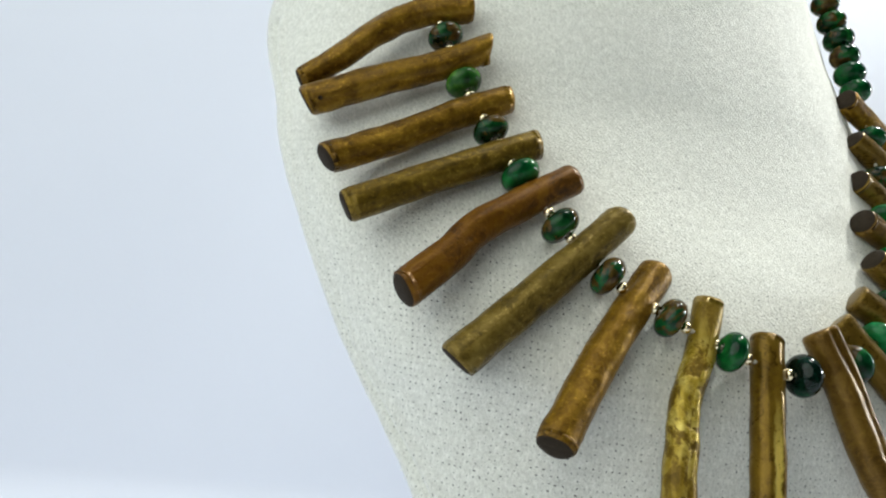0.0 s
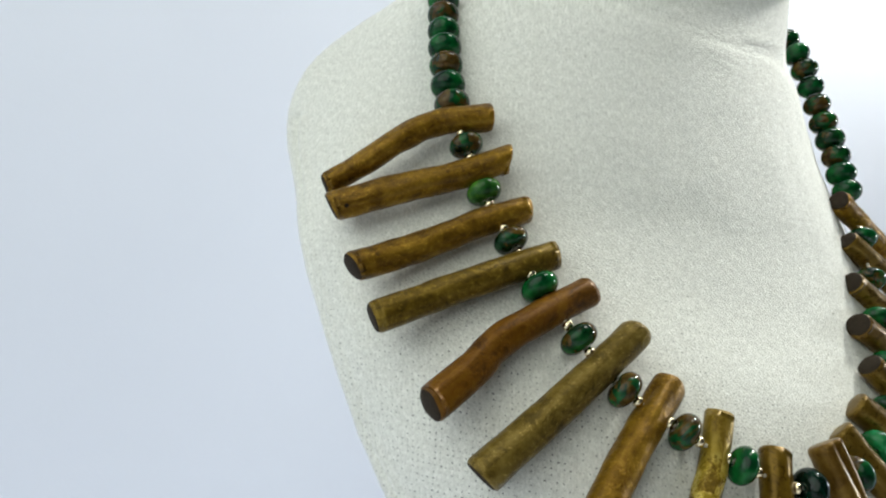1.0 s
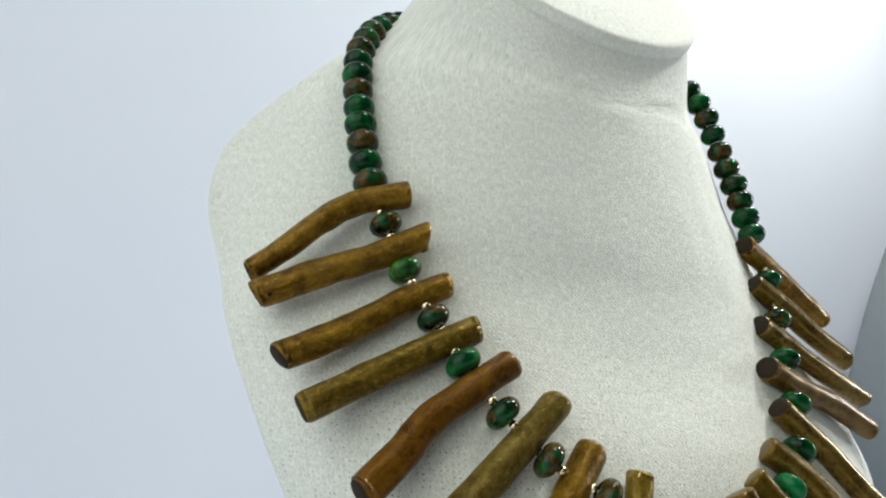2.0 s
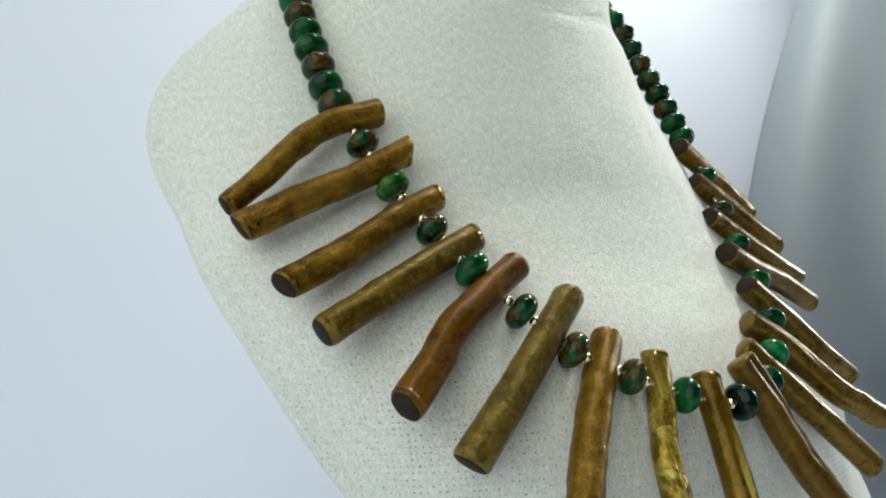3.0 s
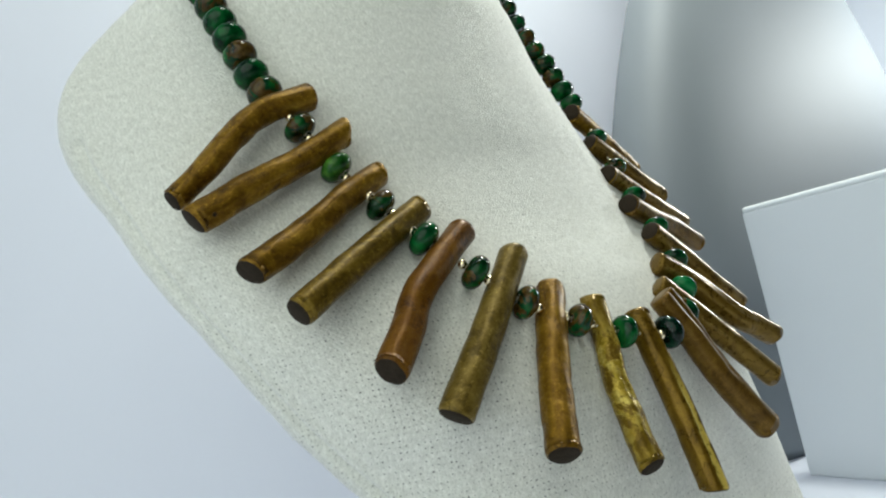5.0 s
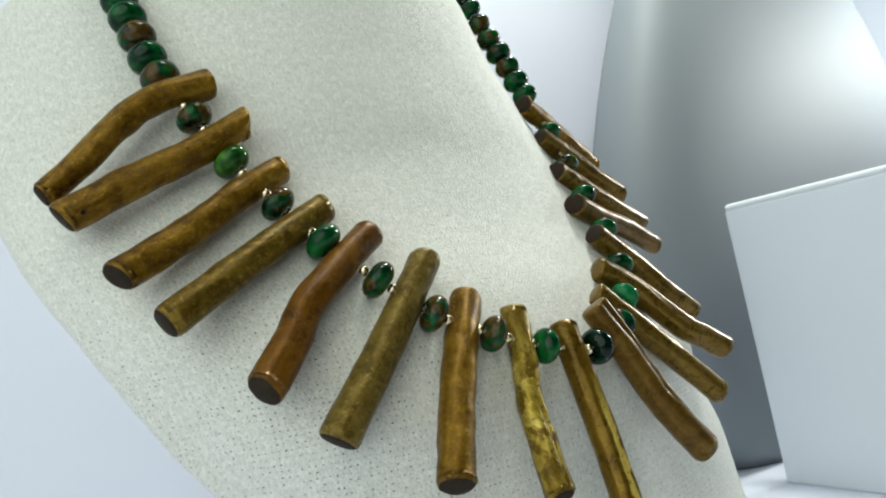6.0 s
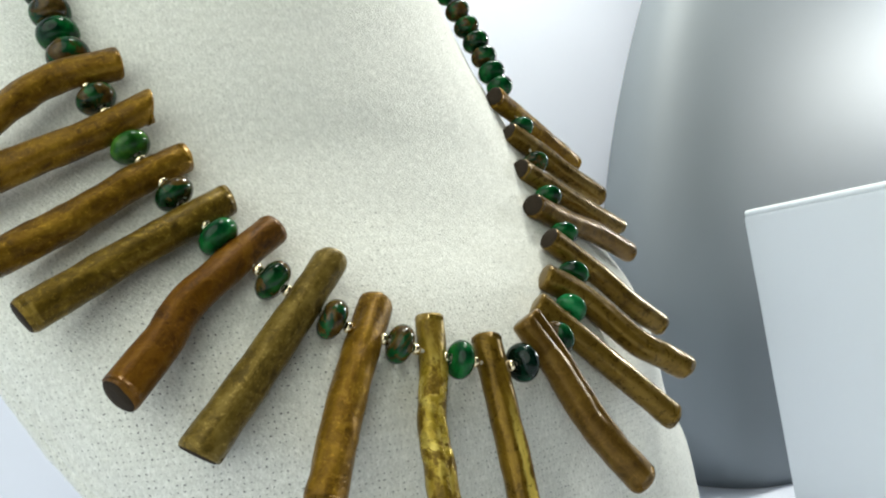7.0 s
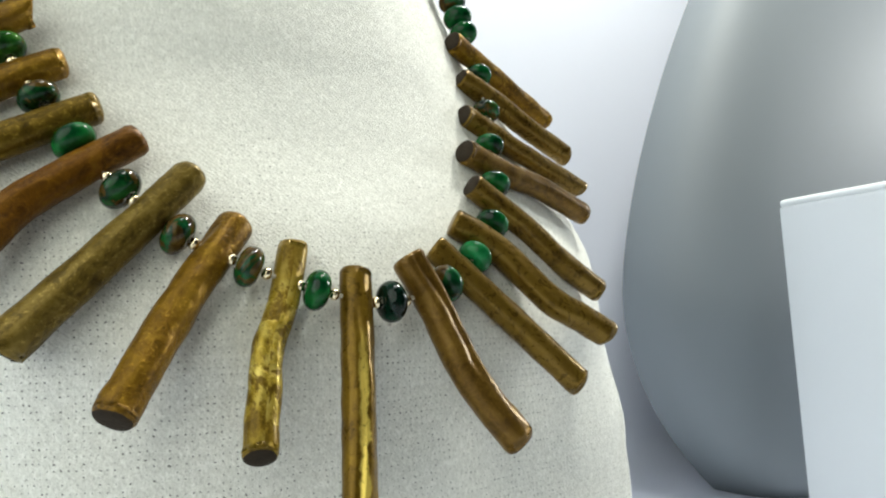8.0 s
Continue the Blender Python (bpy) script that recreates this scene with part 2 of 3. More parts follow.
def lofted(rings, close_start=False, close_end=False, uv=None):
    """A bmesh skin over closed rings of equal length; uv: (ring, step) -> (u, v)."""
    bm = bmesh.new()
    rows = [[bm.verts.new(p) for p in ring] for ring in rings]
    layer = bm.loops.layers.uv.new("UVMap")
    count = len(rings[0])
    for i in range(len(rows) - 1):
        for j in range(count):
            k = (j + 1) % count
            face = bm.faces.new((rows[i][j], rows[i][k], rows[i + 1][k], rows[i + 1][j]))
            if uv:
                for loop, (a, b) in zip(face.loops, ((i, j), (i, j + 1), (i + 1, j + 1), (i + 1, j))):
                    loop[layer].uv = uv(a, b)
    if close_start:
        bm.faces.new(list(reversed(rows[0])))
    if close_end:
        bm.faces.new(rows[-1])
    return bm


def catmull(points, steps):
    """A smooth curve through points: list of (place, parameter)."""
    pts = [Vector(p) for p in points]
    pts = [pts[0] * 2 - pts[1], *pts, pts[-1] * 2 - pts[-2]]
    out = []
    for i in range(1, len(pts) - 2):
        p0, p1, p2, p3 = pts[i - 1:i + 3]
        for s in range(steps):
            t = s / steps
            out.append(0.5 * ((2 * p1) + (p2 - p0) * t + (2 * p0 - 5 * p1 + 4 * p2 - p3) * t * t + (3 * p1 - p0 - 3 * p2 + p3) * t ** 3))
    out.append(pts[-2].copy())
    return out


def slab(name, size, place, material, bevel=0.001):
    bm = bmesh.new()
    bmesh.ops.create_cube(bm, size=1.0)
    bmesh.ops.scale(bm, vec=size, verts=bm.verts)
    bmesh.ops.bevel(bm, geom=bm.edges[:], offset=bevel, segments=3, affect="EDGES", profile=0.5)
    ob = mesh_object(name, bm, material, smooth=False)
    ob.matrix_world = pose(*place)
    return ob


# ---- setting: table and backdrop in one sweep, and round it the unseen tent and an added dark room ----
TABLE = -0.012


def backdrop_sweep():
    wall_y, radius, x0, x1, front, top = 0.205, 0.03, -0.62, 0.98, -0.29, 0.80
    line = [(front + (wall_y - radius - front) * i / 12, 0.0) for i in range(13)]
    line += [(wall_y - radius + radius * math.sin(a), radius - radius * math.cos(a)) for a in [math.pi / 2 * i / 14 for i in range(1, 15)]]
    line += [(wall_y, radius + (top - radius) * i / 8) for i in range(1, 9)]
    bm = bmesh.new()
    cols = 24
    grid = []
    for y, z in line:
        grid.append([bm.verts.new((x0 + (x1 - x0) * i / cols, y, z + TABLE)) for i in range(cols + 1)])
    for a, b in zip(grid, grid[1:]):
        for i in range(cols):
            bm.faces.new((a[i], a[i + 1], b[i + 1], b[i]))
    ob = mesh_object("backdrop", bm, SWEEP)
    thick = ob.modifiers.new("thickness", "SOLIDIFY")
    thick.thickness, thick.offset = 0.003, -1.0
    return tagged(ob, "seamless pale blue-white paper sweep, table into wall", "backdrop", kind="structure")


backdrop_sweep()
tagged(slab("tent_side", (0.01, 0.54, 0.82), (-0.628, -0.02, 0.41), TENT), "white cloth side of light tent", "tent wall", kind="structure")
tagged(slab("tent_side", (0.01, 0.54, 0.82), (0.988, -0.02, 0.41), TENT), "white cloth side of light tent", "tent wall", kind="structure")
tagged(slab("tent_roof", (1.64, 0.54, 0.01), (0.18, -0.02, 0.826), TENT), "white cloth roof of light tent", "tent roof", kind="structure")
# unseen room, made dark so that sticks and beads mirror little white
tagged(slab("wall_front", (4.0, 0.05, 1.9), (0.18, -1.8, 0.90), ROOM), "unseen dark wall, added to close off the surroundings", "wall", kind="structure")
tagged(slab("wall_back", (4.0, 0.05, 1.9), (0.18, 0.9, 0.90), ROOM), "unseen dark wall, added to close off the surroundings", "wall", kind="structure")
tagged(slab("wall_left", (0.05, 2.65, 1.9), (-1.845, -0.45, 0.90), ROOM), "unseen dark wall, added to close off the surroundings", "wall", kind="structure")
tagged(slab("wall_right", (0.05, 2.65, 1.9), (2.205, -0.45, 0.90), ROOM), "unseen dark wall, added to close off the surroundings", "wall", kind="structure")
tagged(slab("ceiling", (4.0, 2.65, 0.05), (0.18, -0.45, 1.83), ROOM), "unseen dark ceiling, added to close off the surroundings", "ceiling", kind="structure")
tagged(slab("floor", (4.0, 2.65, 0.05), (0.18, -0.45, -0.043), ROOM), "plain dim support surface under the light tent", "floor", kind="structure")


# ---- the display bust ----
# height, left and right half widths, y of the widest line, y of the front, flatness of the front, roundness of the sides, depth behind
BUST = [
    (-0.0120, 0.0290, 0.0681, -0.0302, -0.0463, 2.60, 0.72, 0.080),
    (0.0300, 0.0400, 0.0796, -0.0179, -0.0352, 2.60, 0.71, 0.045),
    (0.0550, 0.0500, 0.0867, -0.0094, -0.0273, 2.60, 0.70, 0.030),
    (0.0700, 0.0567, 0.0911, -0.0024, -0.0254, 2.60, 0.66, 0.024),
    (0.0850, 0.0653, 0.0928, 0.0062, -0.0244, 2.60, 0.63, 0.022),
    (0.0970, 0.0726, 0.0937, 0.0119, -0.0242, 2.60, 0.57, 0.022),
    (0.1150, 0.0811, 0.0957, 0.0203, -0.0167, 2.40, 0.48, 0.022),
    (0.1350, 0.0886, 0.0945, 0.0325, -0.0055, 2.20, 0.50, 0.024),
    (0.1500, 0.0915, 0.0922, 0.0427, -0.0003, 2.00, 0.57, 0.026),
    (0.1650, 0.0950, 0.0896, 0.0523, 0.0026, 2.00, 0.71, 0.030),
    (0.1780, 0.0947, 0.0862, 0.0565, 0.0051, 2.00, 0.84, 0.030),
    (0.1880, 0.0909, 0.0814, 0.0573, 0.0070, 2.00, 0.94, 0.030),
    (0.1970, 0.0844, 0.0753, 0.0570, 0.0087, 2.00, 0.93, 0.030),
    (0.2045, 0.0757, 0.0684, 0.0555, 0.0096, 2.00, 0.87, 0.031),
    (0.2110, 0.0666, 0.0604, 0.0535, 0.0102, 2.00, 0.75, 0.032),
    (0.2170, 0.0555, 0.0521, 0.0515, 0.0106, 2.00, 0.65, 0.032),
    (0.2240, 0.0474, 0.0470, 0.0487, 0.0109, 2.00, 0.57, 0.031),
    (0.2340, 0.0421, 0.0435, 0.0440, 0.0114, 2.00, 0.51, 0.029),
    (0.2485, 0.0398, 0.0403, 0.0384, 0.0133, 2.00, 0.48, 0.026),
]
TILT_TOP, TOP_Y = 1.25, 0.036


def bust_section(z):
    """The bust's numbers at a height, smoothly between its stations."""
    rows = BUST
    z = min(max(z, rows[0][0]), rows[-1][0])
    for i in range(len(rows) - 1):
        if z <= rows[i + 1][0]:
            break
    p0, p1, p2, p3 = rows[max(i - 1, 0)], rows[i], rows[i + 1], rows[min(i + 2, len(rows) - 1)]
    t = (z - p1[0]) / (p2[0] - p1[0])
    out = []
    for k in range(1, 8):
        m1 = (p2[k] - p0[k]) / max(p2[0] - p0[0], 1e-6) * (p2[0] - p1[0])
        m2 = (p3[k] - p1[k]) / max(p3[0] - p1[0], 1e-6) * (p2[0] - p1[0])
        out.append((2 * t ** 3 - 3 * t * t + 1) * p1[k] + (t ** 3 - 2 * t * t + t) * m1 + (3 * t * t - 2 * t ** 3) * p2[k] + (t ** 3 - t * t) * m2)
    return out


def display_bust():
    count, n, rings = 420, 270, []
    for i in range(n + 1):
        z = BUST[0][0] + (BUST[-1][0] - BUST[0][0]) * i / n
        left, right, ye, yf, flat, sides, back = bust_section(z)
        lean = max(0.0, (z - 0.195) / (BUST[-1][0] - 0.195))
        lean = lean * lean * (3 - 2 * lean)
        ring = []
        for j in range(count):
            a = 2 * math.pi * j / count
            c, s = math.cos(a), math.sin(a)
            x = c * (right if c >= 0 else left)
            y = ye - (ye - yf) * max(0.0, 1 - abs(c) ** flat) ** sides if s < 0 else ye + back * abs(s)
            q = Vector((x, y, z))
            dent = 0.00026 * noise.noise(q * 42) + 0.00018 * noise.noise(q * 120) + 0.00016 * noise.noise(q * 900)
            if z < 0.17:
                # the cloth is turned in along a crease beside the edge
                dent += 0.0007 * math.exp(-((y - ye + 0.0066) / 0.0012) ** 2) - 0.0016 * math.exp(-((y - ye + 0.0040) / 0.0014) ** 2)
            ring.append((x + c * dent, y + s * dent, z + lean * TILT_TOP * (y - TOP_Y)))
        rings.append(ring)
    top = rings[-1]
    cx, cy, cz = (sum(p[k] for p in top) / count for k in range(3))

    def inset(f, lift):
        return [(cx + (x - cx) * f, cy + (y - cy) * f - lift * 0.78, cz + (z - cz) * f + lift * 0.62) for x, y, z in top]

    # a stitched seam, then the flat slanted cap, as thick as a board
    rings += [inset(0.99, 0.0003), inset(0.985, 0.0006), inset(1.0, 0.0010), inset(1.006, 0.0024), inset(1.002, 0.0040), inset(0.988, 0.0047), inset(0.95, 0.0049), inset(0.5, 0.0050), inset(0.06, 0.0050)]
    centre = count * 3 // 4
    arcs = []
    for ring in rings:
        steps = [(Vector(ring[(j + 1) % count]) - Vector(ring[j])).length for j in range(count)]
        run = [0.0]
        for d in steps:
            run.append(run[-1] + d)
        arcs.append([v - run[centre] for v in run])
    climb = [0.0]
    for a, b in zip(rings, rings[1:]):
        j = count * 3 // 4
        climb.append(climb[-1] + (Vector(a[j]) - Vector(b[j])).length)
    bm = lofted(rings, True, True, lambda i, j: (arcs[i][j], climb[i]))
    # loose fibre ends standing off the cloth
    loose = random.Random(11)
    layer = bm.loops.layers.uv.active
    for _ in range(15000):
        i, j = loose.randrange(30, n - 1), loose.randrange(count)
        p, q, r = Vector(rings[i][j]), Vector(rings[i][(j + 1) % count]), Vector(rings[i + 1][j])
        if p.y > 0.06:
            continue
        out = (q - p).cross(r - p).normalized()
        start = p + (q - p) * loose.random() + (r - p) * loose.random()
        drift = ((q - p).normalized() * loose.uniform(-1, 1) + (r - p).normalized() * loose.uniform(-1, 1)).normalized()
        length, wide = loose.uniform(0.00025, 0.0007), (q - p).normalized() * 0.00003
        mid, tip = start + out * length * 0.55 + drift * length * 0.3, start + out * length * 0.75 + drift * length * 0.9
        blade = [bm.verts.new(v) for v in (start - wide, start + wide, mid + wide * 0.7, tip, mid - wide * 0.7)]
        face = bm.faces.new(blade)
        for loop in face.loops:
            loop[layer].uv = (arcs[i][j], climb[i])
    ob = mesh_object("display_bust", bm, LINEN)
    return tagged(ob, "off-white linen-covered necklace display bust with slanted neck top", "display bust")


display_bust()


# ---- the necklace ----
necklace = tagged(new("necklace"), "necklace of bronze-painted branch sticks and green stone beads", "necklace")


def stick(inner, outer, radius, material, bends=(), taper=(1.0, 1.0), waves=0.05, seed=0, flutes=(), chip=0.0, dome=0.0, shaded_inner=False):
    """A branch piece from its inner to its outer end. bends: (share of the length, sideways, outwards) in millimetres.
    flutes: lengthwise grooves (angle, width, depth, start, end); chip: how far the inner end runs out into a lip; dome: how round the inner end is worn."""
    inner, outer = Vector(inner) / 1000, Vector(outer) / 1000
    along = (outer - inner).normalized()
    out = Vector((0.0, -0.92, 0.38))
    out = (out + Vector((inner.x * 9, 0, 0))).normalized()
    side = along.cross(out).normalized()
    out = side.cross(along).normalized()
    points = [inner] + [inner.lerp(outer, s) + side * (a / 1000) + out * (b / 1000) for s, a, b in bends] + [outer]
    line = catmull(points, max(5, 40 // (len(points) - 1)))
    count, rings, run = 44, [], [0.0]
    tilt = random.Random(seed * 7 + 3)
    cuts = [(tilt.uniform(0.05, 0.32), tilt.uniform(0, 6.28)) for _ in range(2)]
    if chip:
        cuts[0] = (chip, -2.3)
    total = len(line) - 1
    for a, b in zip(line, line[1:]):
        run.append(run[-1] + (b - a).length)

    def ring_at(p, ahead, r, s, rough, cut=(0.0, 0.0)):
        u = (out - ahead * out.dot(ahead)).normalized()
        v = ahead.cross(u)
        ring = []
        for j in range(count):
            a = 2 * math.pi * j / count
            q = Vector((math.cos(a) * 1.3, math.sin(a) * 1.3, s * 9 + seed * 3.7))
            k = r * (1 + rough * noise.noise(q) + rough * 0.3 * noise.noise(q * 2.3 + Vector((0.37, 0.61, 0.23))))
            for at, wide, deep, start, end in flutes:
                turn = (a - at - 0.25 * math.sin(s * 5 + seed) + math.pi) % (2 * math.pi) - math.pi
                fade = min(1.0, max(0.0, (s - start) / 0.12)) * min(1.0, max(0.0, (end - s) / 0.12))
                k -= r * deep * fade * math.exp(-(turn / wide) ** 2)
            ring.append(p + u * (k * math.cos(a)) + v * (k * math.sin(a)) + ahead * (k * cut[0] * math.cos(a - cut[1])))
        return ring

    for i, p in enumerate(line):
        ahead = (line[min(i + 1, total)] - line[max(i - 1, 0)]).normalized()
        s = i / total
        r = radius / 1000 * (taper[0] + (taper[1] - taper[0]) * s)
        if i == 0:
            rings += [ring_at(p + ahead * d, ahead, r * k, s, waves, cuts[0]) for d, k in ((-0.0004 * dome, 0.45), (-0.0001 * dome, 0.88 - 0.14 * dome), (0.0002, 0.955 - 0.05 * dome), (0.0007 + 0.0004 * dome, 1.0))]
        elif i == total:
            rings += [ring_at(p - ahead * d, ahead, r * k, s, waves, cuts[1]) for d, k in ((0.0014, 1.0), (0.0007, 0.97), (0.00025, 0.90), (0.0, 0.79), (-0.0001, 0.4))]
        else:
            rings.append(ring_at(p, ahead, r, s, waves))
    length = run[-1]
    bm = lofted(rings, True, True, lambda i, j: (j / count * 2 * math.pi * radius / 1000, length * i / len(rings)))
    bm.faces.ensure_lookup_table()
    # dark faces: the sawn outer end, and some inner ends whose shade is put into the colour
    sawn = 2 * count
    for k, face in enumerate(bm.faces):
        last = k >= (len(rings) - 1) * count - sawn
        if (last and k != len(bm.faces) - 2) or (shaded_inner and (k < 2 * count or k == len(bm.faces) - 2)):
            face.material_index = 1
    return part("stick", bm, [material, CUT], necklace, PAINT_LABELS.get(material.name, ""))


# inner end, outer end, radius (all mm), paint, bends, taper
STICKS = [
    ((-54.9, 11.8, 170.2), (-88.1, 19.1, 147.9), 3.0, BRONZE, [(0.30, 3.6, 1.0), (0.55, 2.4, 1.5), (0.78, 1.0, 0.5)], (1.05, 0.85)),
    ((-51.8, 5.8, 160.1), (-86.6, 14.7, 142.7), 3.15, BRONZE, [(0.3, -0.6, 0.0), (0.6, -0.2, 0.3)], (0.95, 1.08)),
    ((-46.6, 2.2, 149.9), (-82.1, 4.0, 130.1), 3.1, BRONZE, [(0.3, 0.3, 0.0), (0.65, -0.5, 0.0)], (0.95, 1.05)),
    ((-41.3, -3.2, 140.5), (-78.2, -4.3, 120.7), 3.1, MOSS, [(0.5, 0.2, 0.0)], (1.0, 1.05)),
    ((-35.3, -8.8, 133.9), (-67.8, -15.2, 107.0), 3.3, RUST, [(0.3, 1.5, 0.0), (0.55, 2.2, 0.0), (0.75, 0.8, 0.0)], (0.95, 1.05)),
    ((-27.3, -15.0, 126.9), (-57.9, -19.5, 96.5), 3.4, OLIVE, [(0.5, -0.3, 0.0)], (0.95, 1.08)),
    ((-19.9, -17.0, 117.7), (-43.6, -31.5, 85.8), 3.5, BRONZE, [(0.35, 0.7, 0.2), (0.7, 0.6, 0.0)], (0.95, 1.0)),
    ((-10.1, -20.5, 114.2), (-22.5, -35.9, 78.2), 2.9, GOLD, [(0.3, 0.2, 0.0), (0.52, 1.5, 0.0), (0.75, 1.0, 0.0)], (0.95, 1.0)),
    ((0.5, -24.4, 108.8), (-6.9, -39.6, 69.6), 3.1, POLISHED, [(0.5, 0.0, 0.4)], (1.0, 1.0)),
    ((11.5, -25.3, 111.5), (29.8, -36.4, 74.6), 3.5, UMBER, [(0.25, 0.6, 0.0), (0.43, 1.7, 0.0), (0.58, 2.4, 0.0), (0.76, 1.8, 0.0)], (1.0, 1.0)),
    ((21.6, -19.1, 114.2), (51.4, -30.6, 83.8), 3.1, TAWNY, [(0.5, 0.2, 0.3)], (0.95, 1.0)),
    ((29.1, -15.4, 120.2), (62.9, -27.8, 94.1), 3.3, TAWNY, [(0.28, -1.4, 0.0), (0.62, 2.0, 0.0), (0.82, 1.0, 0.0)], (1.0, 1.0)),
    ((38.2, -10.1, 129.9), (73.8, -14.8, 104.1), 3.0, TAWNY, [(0.4, -0.6, 0.0), (0.7, 0.8, 0.0)], (1.0, 1.0)),
    ((41.4, -3.0, 139.6), (83.2, -0.5, 125.7), 3.0, UMBER, [(0.3, 0.4, 0.0), (0.6, -0.8, 0.3)], (1.05, 1.0)),
    ((47.3, 5.7, 151.3), (88.1, 5.7, 134.0), 3.0, TAWNY, [(0.5, 0.6, 0.0)], (1.0, 0.9)),
    ((51.8, 13.0, 163.8), (89.3, 12.5, 145.0), 3.1, TAWNY, [(0.35, -0.6, 0.0), (0.6, 0.6, 0.0)], (1.0, 1.0)),
    ((52.9, 18.0, 175.8), (89.7, 21.5, 157.3), 3.0, BRONZE, [(0.5, 0.0, 0.0)], (1.0, 1.0)),
]
PAINT_LABELS = {
    "gold_leaf_branch": "stick with patches of pale gold leaf",
    "polished_branch": "polished brown stick with a golden streak",
    "rust_branch": "bent reddish-brown branch stick",
    "umber_branch": "dark brown grooved branch stick",
    "olive_branch": "olive-bronze branch stick",
    "tawny_branch": "tawny branch stick with a golden sheen",
}
FLUTES = {
    6: [(0.9, 0.35, 0.10, 0.0, 0.35)],
    7: [(0.15, 0.30, 0.12, 0.25, 1.0), (-0.9, 0.4, 0.10, 0.1, 0.7)],
    8: [(0.35, 0.22, 0.12, 0.15, 1.2), (-0.7, 0.35, 0.08, 0.0, 1.2)],
    9: [(0.15, 0.30, 0.20, -0.2, 0.7), (-1.0, 0.4, 0.10, 0.0, 0.9)],
    4: [(-0.5, 0.4, 0.10, 0.35, 1.2)],
    11: [(0.1, 0.4, 0.10, 0.1, 0.8)],
    3: [(1.2, 0.3, 0.08, 0.7, 1.2)],
}
made_sticks = [stick(inner, outer, radius, paint, bends, taper, 0.09 if paint in (BRONZE, GOLD) else 0.055, index, FLUTES.get(index, ()), 0.55 if index == 1 else 0.0, 1.0 if 2 <= index <= 5 else 0.3, index > 11)
               for index, (inner, outer, radius, paint, bends, taper) in enumerate(STICKS)]


def drill_hole(owner, at):
    """A small drilled hole: a dark sunken dimple with a raised lip."""
    profile = [(0.00005, -0.0003), (0.00032, -0.00025), (0.00045, 0.0), (0.00058, 0.00008), (0.00072, -0.00005)]
    rings = [[(r * math.cos(2 * math.pi * j / 14), r * math.sin(2 * math.pi * j / 14), z) for j in range(14)] for r, z in profile]
    bm = lofted(rings, True)
    # the dimple is shallow: the shade inside the hole is a dark colour
    for face in bm.faces:
        face.material_index = 1 if face.calc_center_median().to_2d().length < 0.00042 else 0
    ob = part("drill_hole", bm, [BRONZE, CUT], owner)
    ob.matrix_world = Matrix.Translation(Vector(at) / 1000) @ Vector((0.05, -0.88, -0.47)).to_track_quat("Z", "Y").to_matrix().to_4x4()
    return ob


def rondelle(radius, half, steps=24):
    """A polished rondelle with a drilled hole, its axis along z."""
    hole = radius * 0.16
    profile = [(hole, -half * 0.80), (hole * 1.4, -half * 0.97)]
    for i in range(1, 12):
        a = -math.pi / 2 + math.pi * i / 12
        r = hole * 1.4 + (radius - hole * 1.4) * abs(math.cos(a)) ** 0.95
        profile.append((r, half * (abs(math.sin(a)) ** 1.0) * (1 if a > 0 else -1)))
    profile += [(hole * 1.4, half * 0.97), (hole, half * 0.80)]
    rings = [[(r * math.cos(2 * math.pi * j / steps), r * math.sin(2 * math.pi * j / steps), z) for j in range(steps)] for r, z in profile]
    rings.append(rings[0])
    bm = lofted(rings)
    bmesh.ops.remove_doubles(bm, verts=bm.verts, dist=1e-6)
    return bm


def bead_mesh(name, radius, half, material):
    data = bpy.data.meshes.new(name)
    bm = rondelle(radius, half)
    bm.normal_update()
    bm.to_mesh(data)
    bm.free()
    data.materials.append(material)
    data.polygons.foreach_set("use_smooth", [True] * len(data.polygons))
    return data


BEADS = [bead_mesh("bead", 0.00395, 0.00235, m) for m in STONES]
STRAND_BEADS = [bead_mesh("bead", 0.0040, 0.00290, m) for m in STONES]
DOT = bead_mesh("spacer_bead", 0.00112, 0.0009, SPACER)


STONE_LABELS = {"jasper_mixed": "green bead with brown veins", "jasper_green": "polished deep green bead", "jasper_brown": "brown and green marbled bead", "jasper_dark": "almost black green bead", "jasper_lime": "black and lime green bead", "jasper_backlit": "green bead with the light through it put into its colour"}


def place_bead(name, data, at, axis, size=1.0, spin=0.0):
    ob = new(name, data)
    label = STONE_LABELS.get(data.materials[0].name, "")
    if label:
        ob["label"] = label
    ob.parent = necklace
    turn = Vector(axis).to_track_quat("Z", "Y").to_matrix().to_4x4()
    ob.matrix_world = Matrix.Translation(at) @ turn @ pose(0, 0, 0, 0, 0, spin) @ Matrix.Scale(size, 4)
    return ob


drill_hole(made_sticks[1], (-84.21, 9.60, 142.98))

# beads between the sticks: place in mm, kind of stone
BETWEEN = [
    ((-60.2, 10.9, 162.1), 0), ((-56.3, 5.5, 151.6), 4), ((-51.1, -0.9, 141.5), 0), ((-45.9, -6.9, 132.6), 1),
    ((-39.4, -13.8, 123.5), 0), ((-30.8, -18.5, 115.4), 2), ((-19.6, -22.9, 109.5), 2), ((-8.0, -25.9, 105.1), 1),
    ((6.0, -28.4, 102.7), 3), ((20.6, -25.0, 106.1), 2), ((31.5, -20.2, 112.0), 5), ((40.8, -14.2, 120.1), 1),
    ((47.5, -6.8, 130.9), 1), ((52.4, 1.3, 142.4), 1), ((57.1, 8.7, 153.8), 0), ((59.6, 15.0, 165.9), 1),
]
spins = random.Random(4)
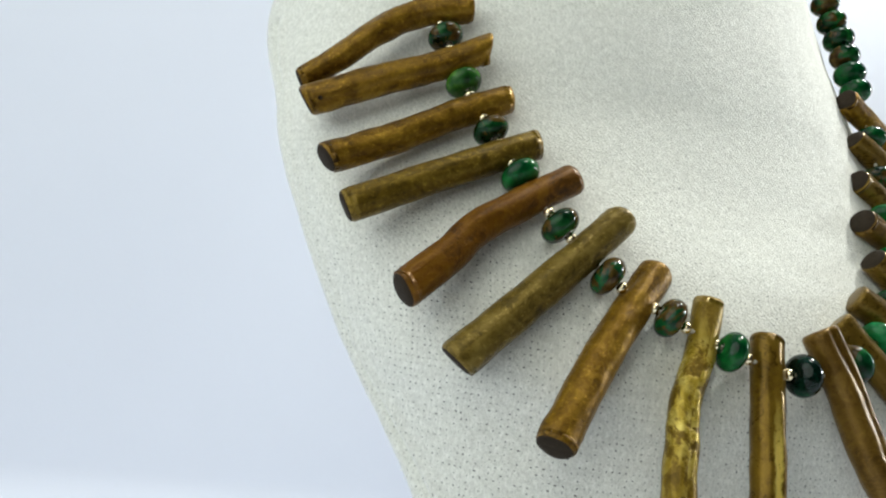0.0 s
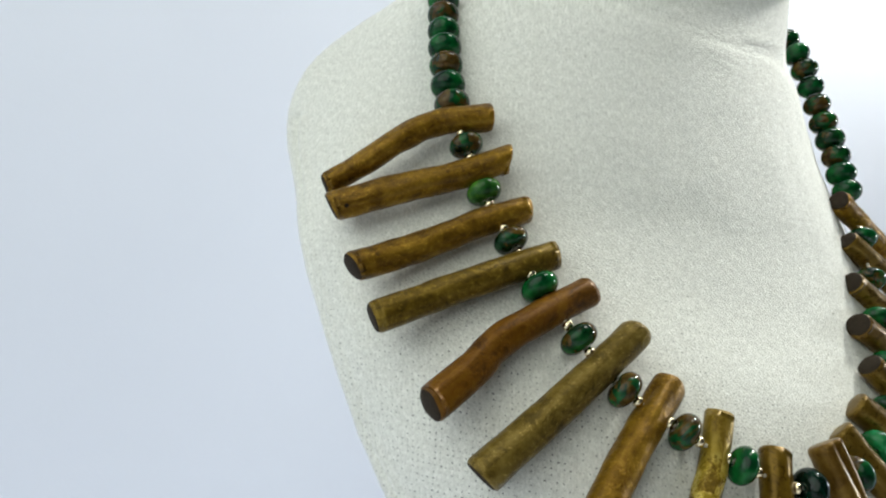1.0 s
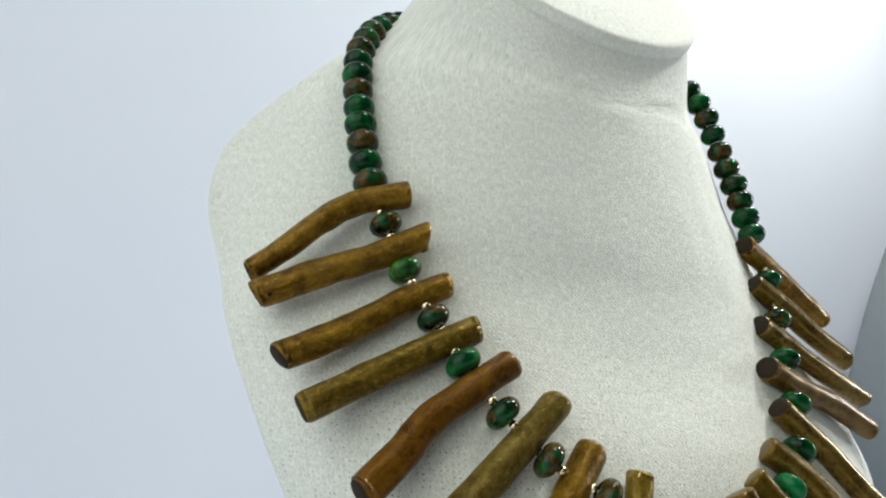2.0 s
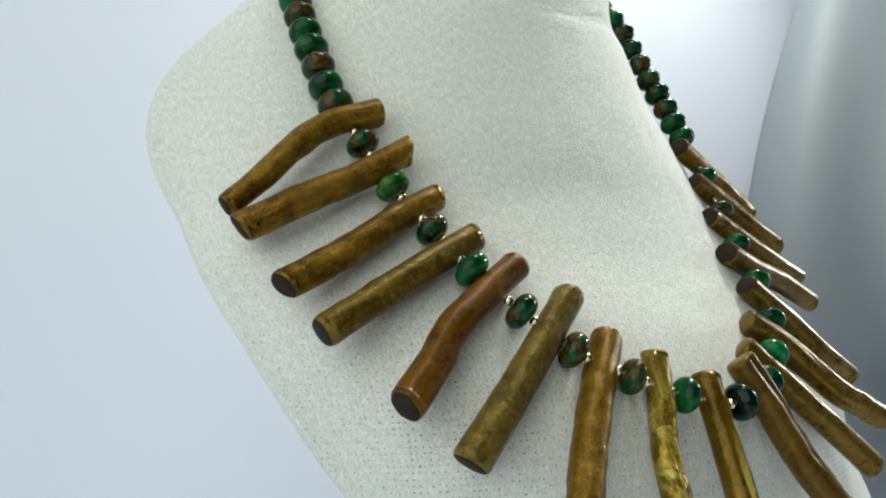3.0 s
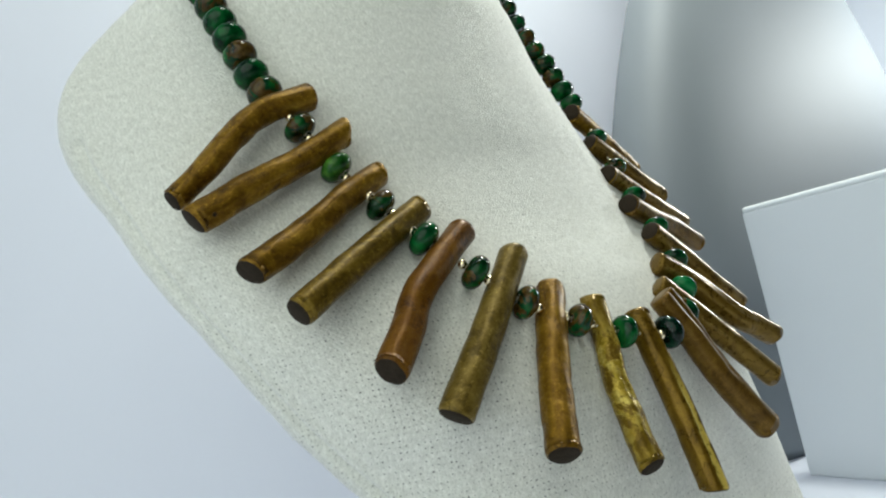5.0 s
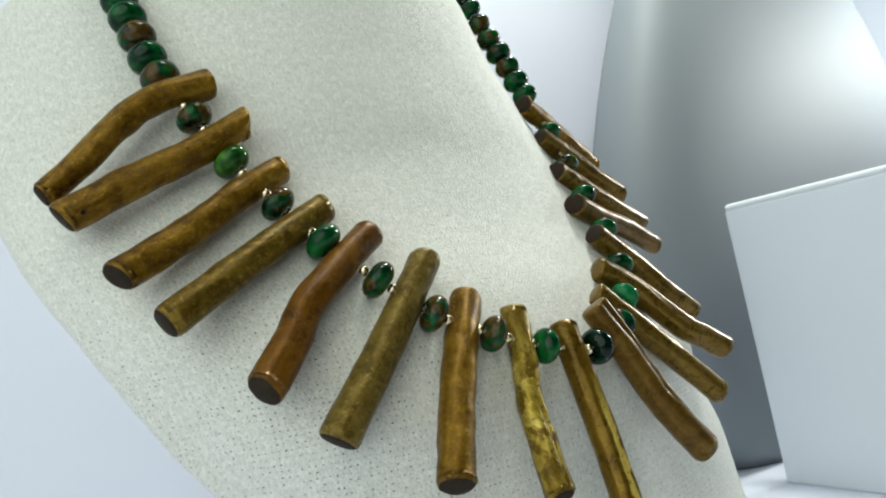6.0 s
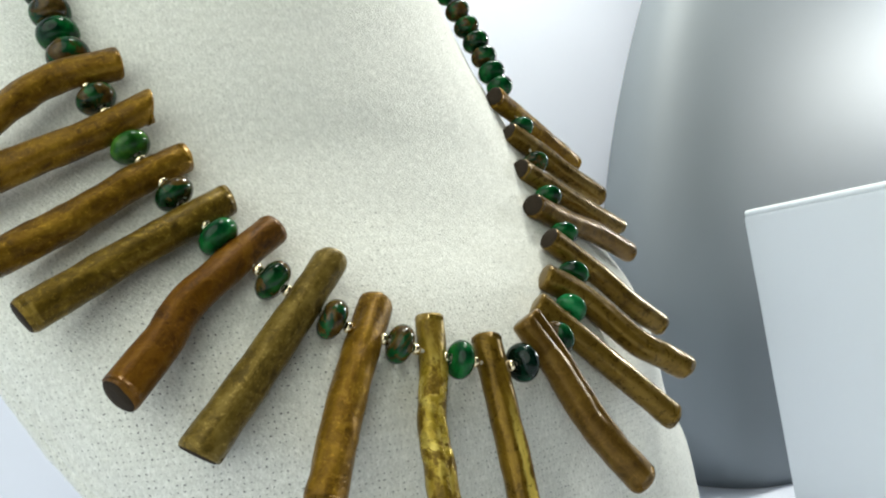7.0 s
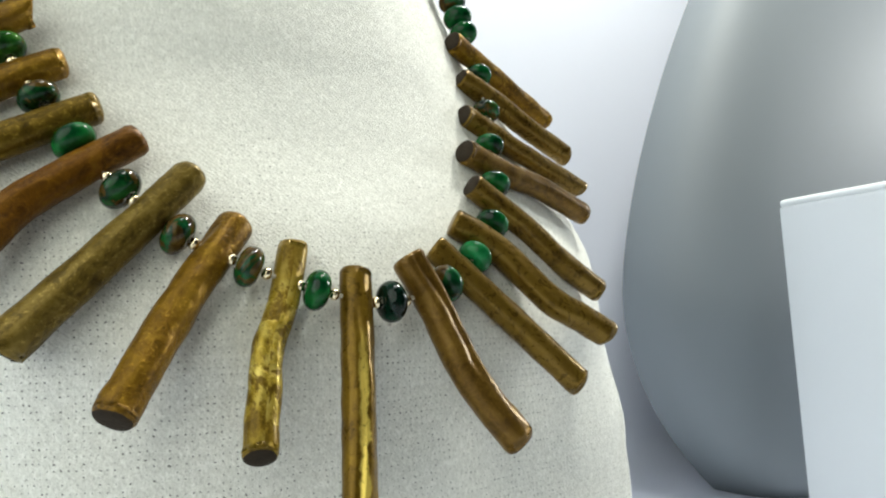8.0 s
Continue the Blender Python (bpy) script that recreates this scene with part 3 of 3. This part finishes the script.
centres = [Vector(p) / 1000 for p, _ in BETWEEN]
axes = [(centres[min(i + 1, 15)] - centres[max(i - 1, 0)]).normalized() for i in range(16)]
for c, axis, (_, stone) in zip(centres, axes, BETWEEN):
    place_bead("bead", BEADS[stone], c, axis, spins.uniform(0.96, 1.04), spins.uniform(0, 360))
    for way in (-1, 1):
        place_bead("spacer_bead", DOT, c + axis * (way * 0.0033), axis)

# the plain strand from the top left stick round the nape to the top right one
STRAND = [(-61.8, 17.0, 170.0), (-63.2, 20.6, 176.0), (-64.2, 25.4, 186.0), (-64.4, 30.8, 195.5), (-64.3, 35.8, 204.5),
          (-63.0, 41.5, 212.8), (-60.6, 45.8, 219.0), (-56.0, 52.0, 226.2), (-47.0, 60.5, 234.0), (-30.0, 72.0, 241.0),
          (-4.0, 79.0, 244.0), (22.0, 74.0, 242.5), (40.0, 62.0, 238.0), (49.5, 45.0, 232.0), (52.5, 38.0, 223.0),
          (55.5, 34.9, 213.0), (58.0, 32.3, 204.0), (59.6, 28.6, 195.0), (60.0, 24.6, 185.5), (60.2, 20.6, 177.0)]
line = catmull([Vector(p) / 1000 for p in STRAND], 40)
walked, step, next_at = 0.0, 0.0061, 0.0035
for a, b in zip(line, line[1:]):
    d = (b - a).length
    while walked + d >= next_at:
        p = a.lerp(b, (next_at - walked) / d)
        place_bead("bead", STRAND_BEADS[spins.choice((0, 0, 1, 0, 2))], p, (b - a).normalized(), spins.uniform(1.00, 1.08), spins.uniform(0, 360))
        next_at += step
    walked += d


def tube(points, radius, steps=8):
    rings = []
    for i, p in enumerate(points):
        ahead = (points[min(i + 1, len(points) - 1)] - points[max(i - 1, 0)]).normalized()
        u = ahead.orthogonal().normalized()
        v = ahead.cross(u)
        rings.append([p + u * (radius * math.cos(2 * math.pi * j / steps)) + v * (radius * math.sin(2 * math.pi * j / steps)) for j in range(steps)])
    return lofted(rings, True, True)


cord_line = catmull([line[0], *centres, line[-1]], 8)
part("cord", tube(cord_line, 0.0004), CORD, necklace)


# ---- things beside the bust ----
def display_board():
    """A white board standing on its edge, with a paler rim."""
    board = tagged(new("white_board"), "white foam board standing upright on the table", "board")
    board.matrix_world = pose(0.2790, -0.0640, TABLE, 0, -3, -13)
    face = slab("panel", (0.010, 0.290, 0.161), (0, 0, 0.0805), BOARD, 0.0015)
    face.parent = board
    face.matrix_basis = pose(0, 0, 0.0805)
    rim = slab("rim", (0.0098, 0.2896, 0.004), (0, 0, 0.1625), RIM, 0.0019)
    rim.parent = board
    rim.matrix_basis = pose(0, 0, 0.1625)
    return board


display_board()


def round_form():
    """A large smooth drop-shaped form: widest low down, with a long sloping flank, resting on the table."""
    rings, steps = [], 96
    wide, belly, rise, fall, front, back = 0.321, 0.115, 0.500, 0.248, 0.068, 0.036
    levels = [0.48 * i / 60 for i in range(61)]
    for z in levels + [0.486, 0.489]:
        share = ((z - belly) / rise) ** 1.55 if z > belly else ((belly - z) / fall) ** 2
        k = 1 - share
        k *= {0.486: 0.82, 0.489: 0.5}.get(z, 1.0)
        ring = []
        for j in range(steps):
            c, d = math.cos(2 * math.pi * j / steps), math.sin(2 * math.pi * j / steps)
            if d < 0:
                # the front is flatter, with rounded corners, and upright below the belly
                c, d = math.copysign(abs(c) ** 0.6, c), -abs(d) ** 0.6
            ring.append((wide * k * c, (front * (k if z > belly else max(k, 0.97)) if d < 0 else back * k) * d, z))
        rings.append(ring)
    ob = mesh_object("round_form", lofted(rings, True, True), FORM)
    ob.matrix_world = pose(0.575, 0.148, TABLE)
    return tagged(ob, "large smooth pale grey drop-shaped form standing on the table", "form")


round_form()
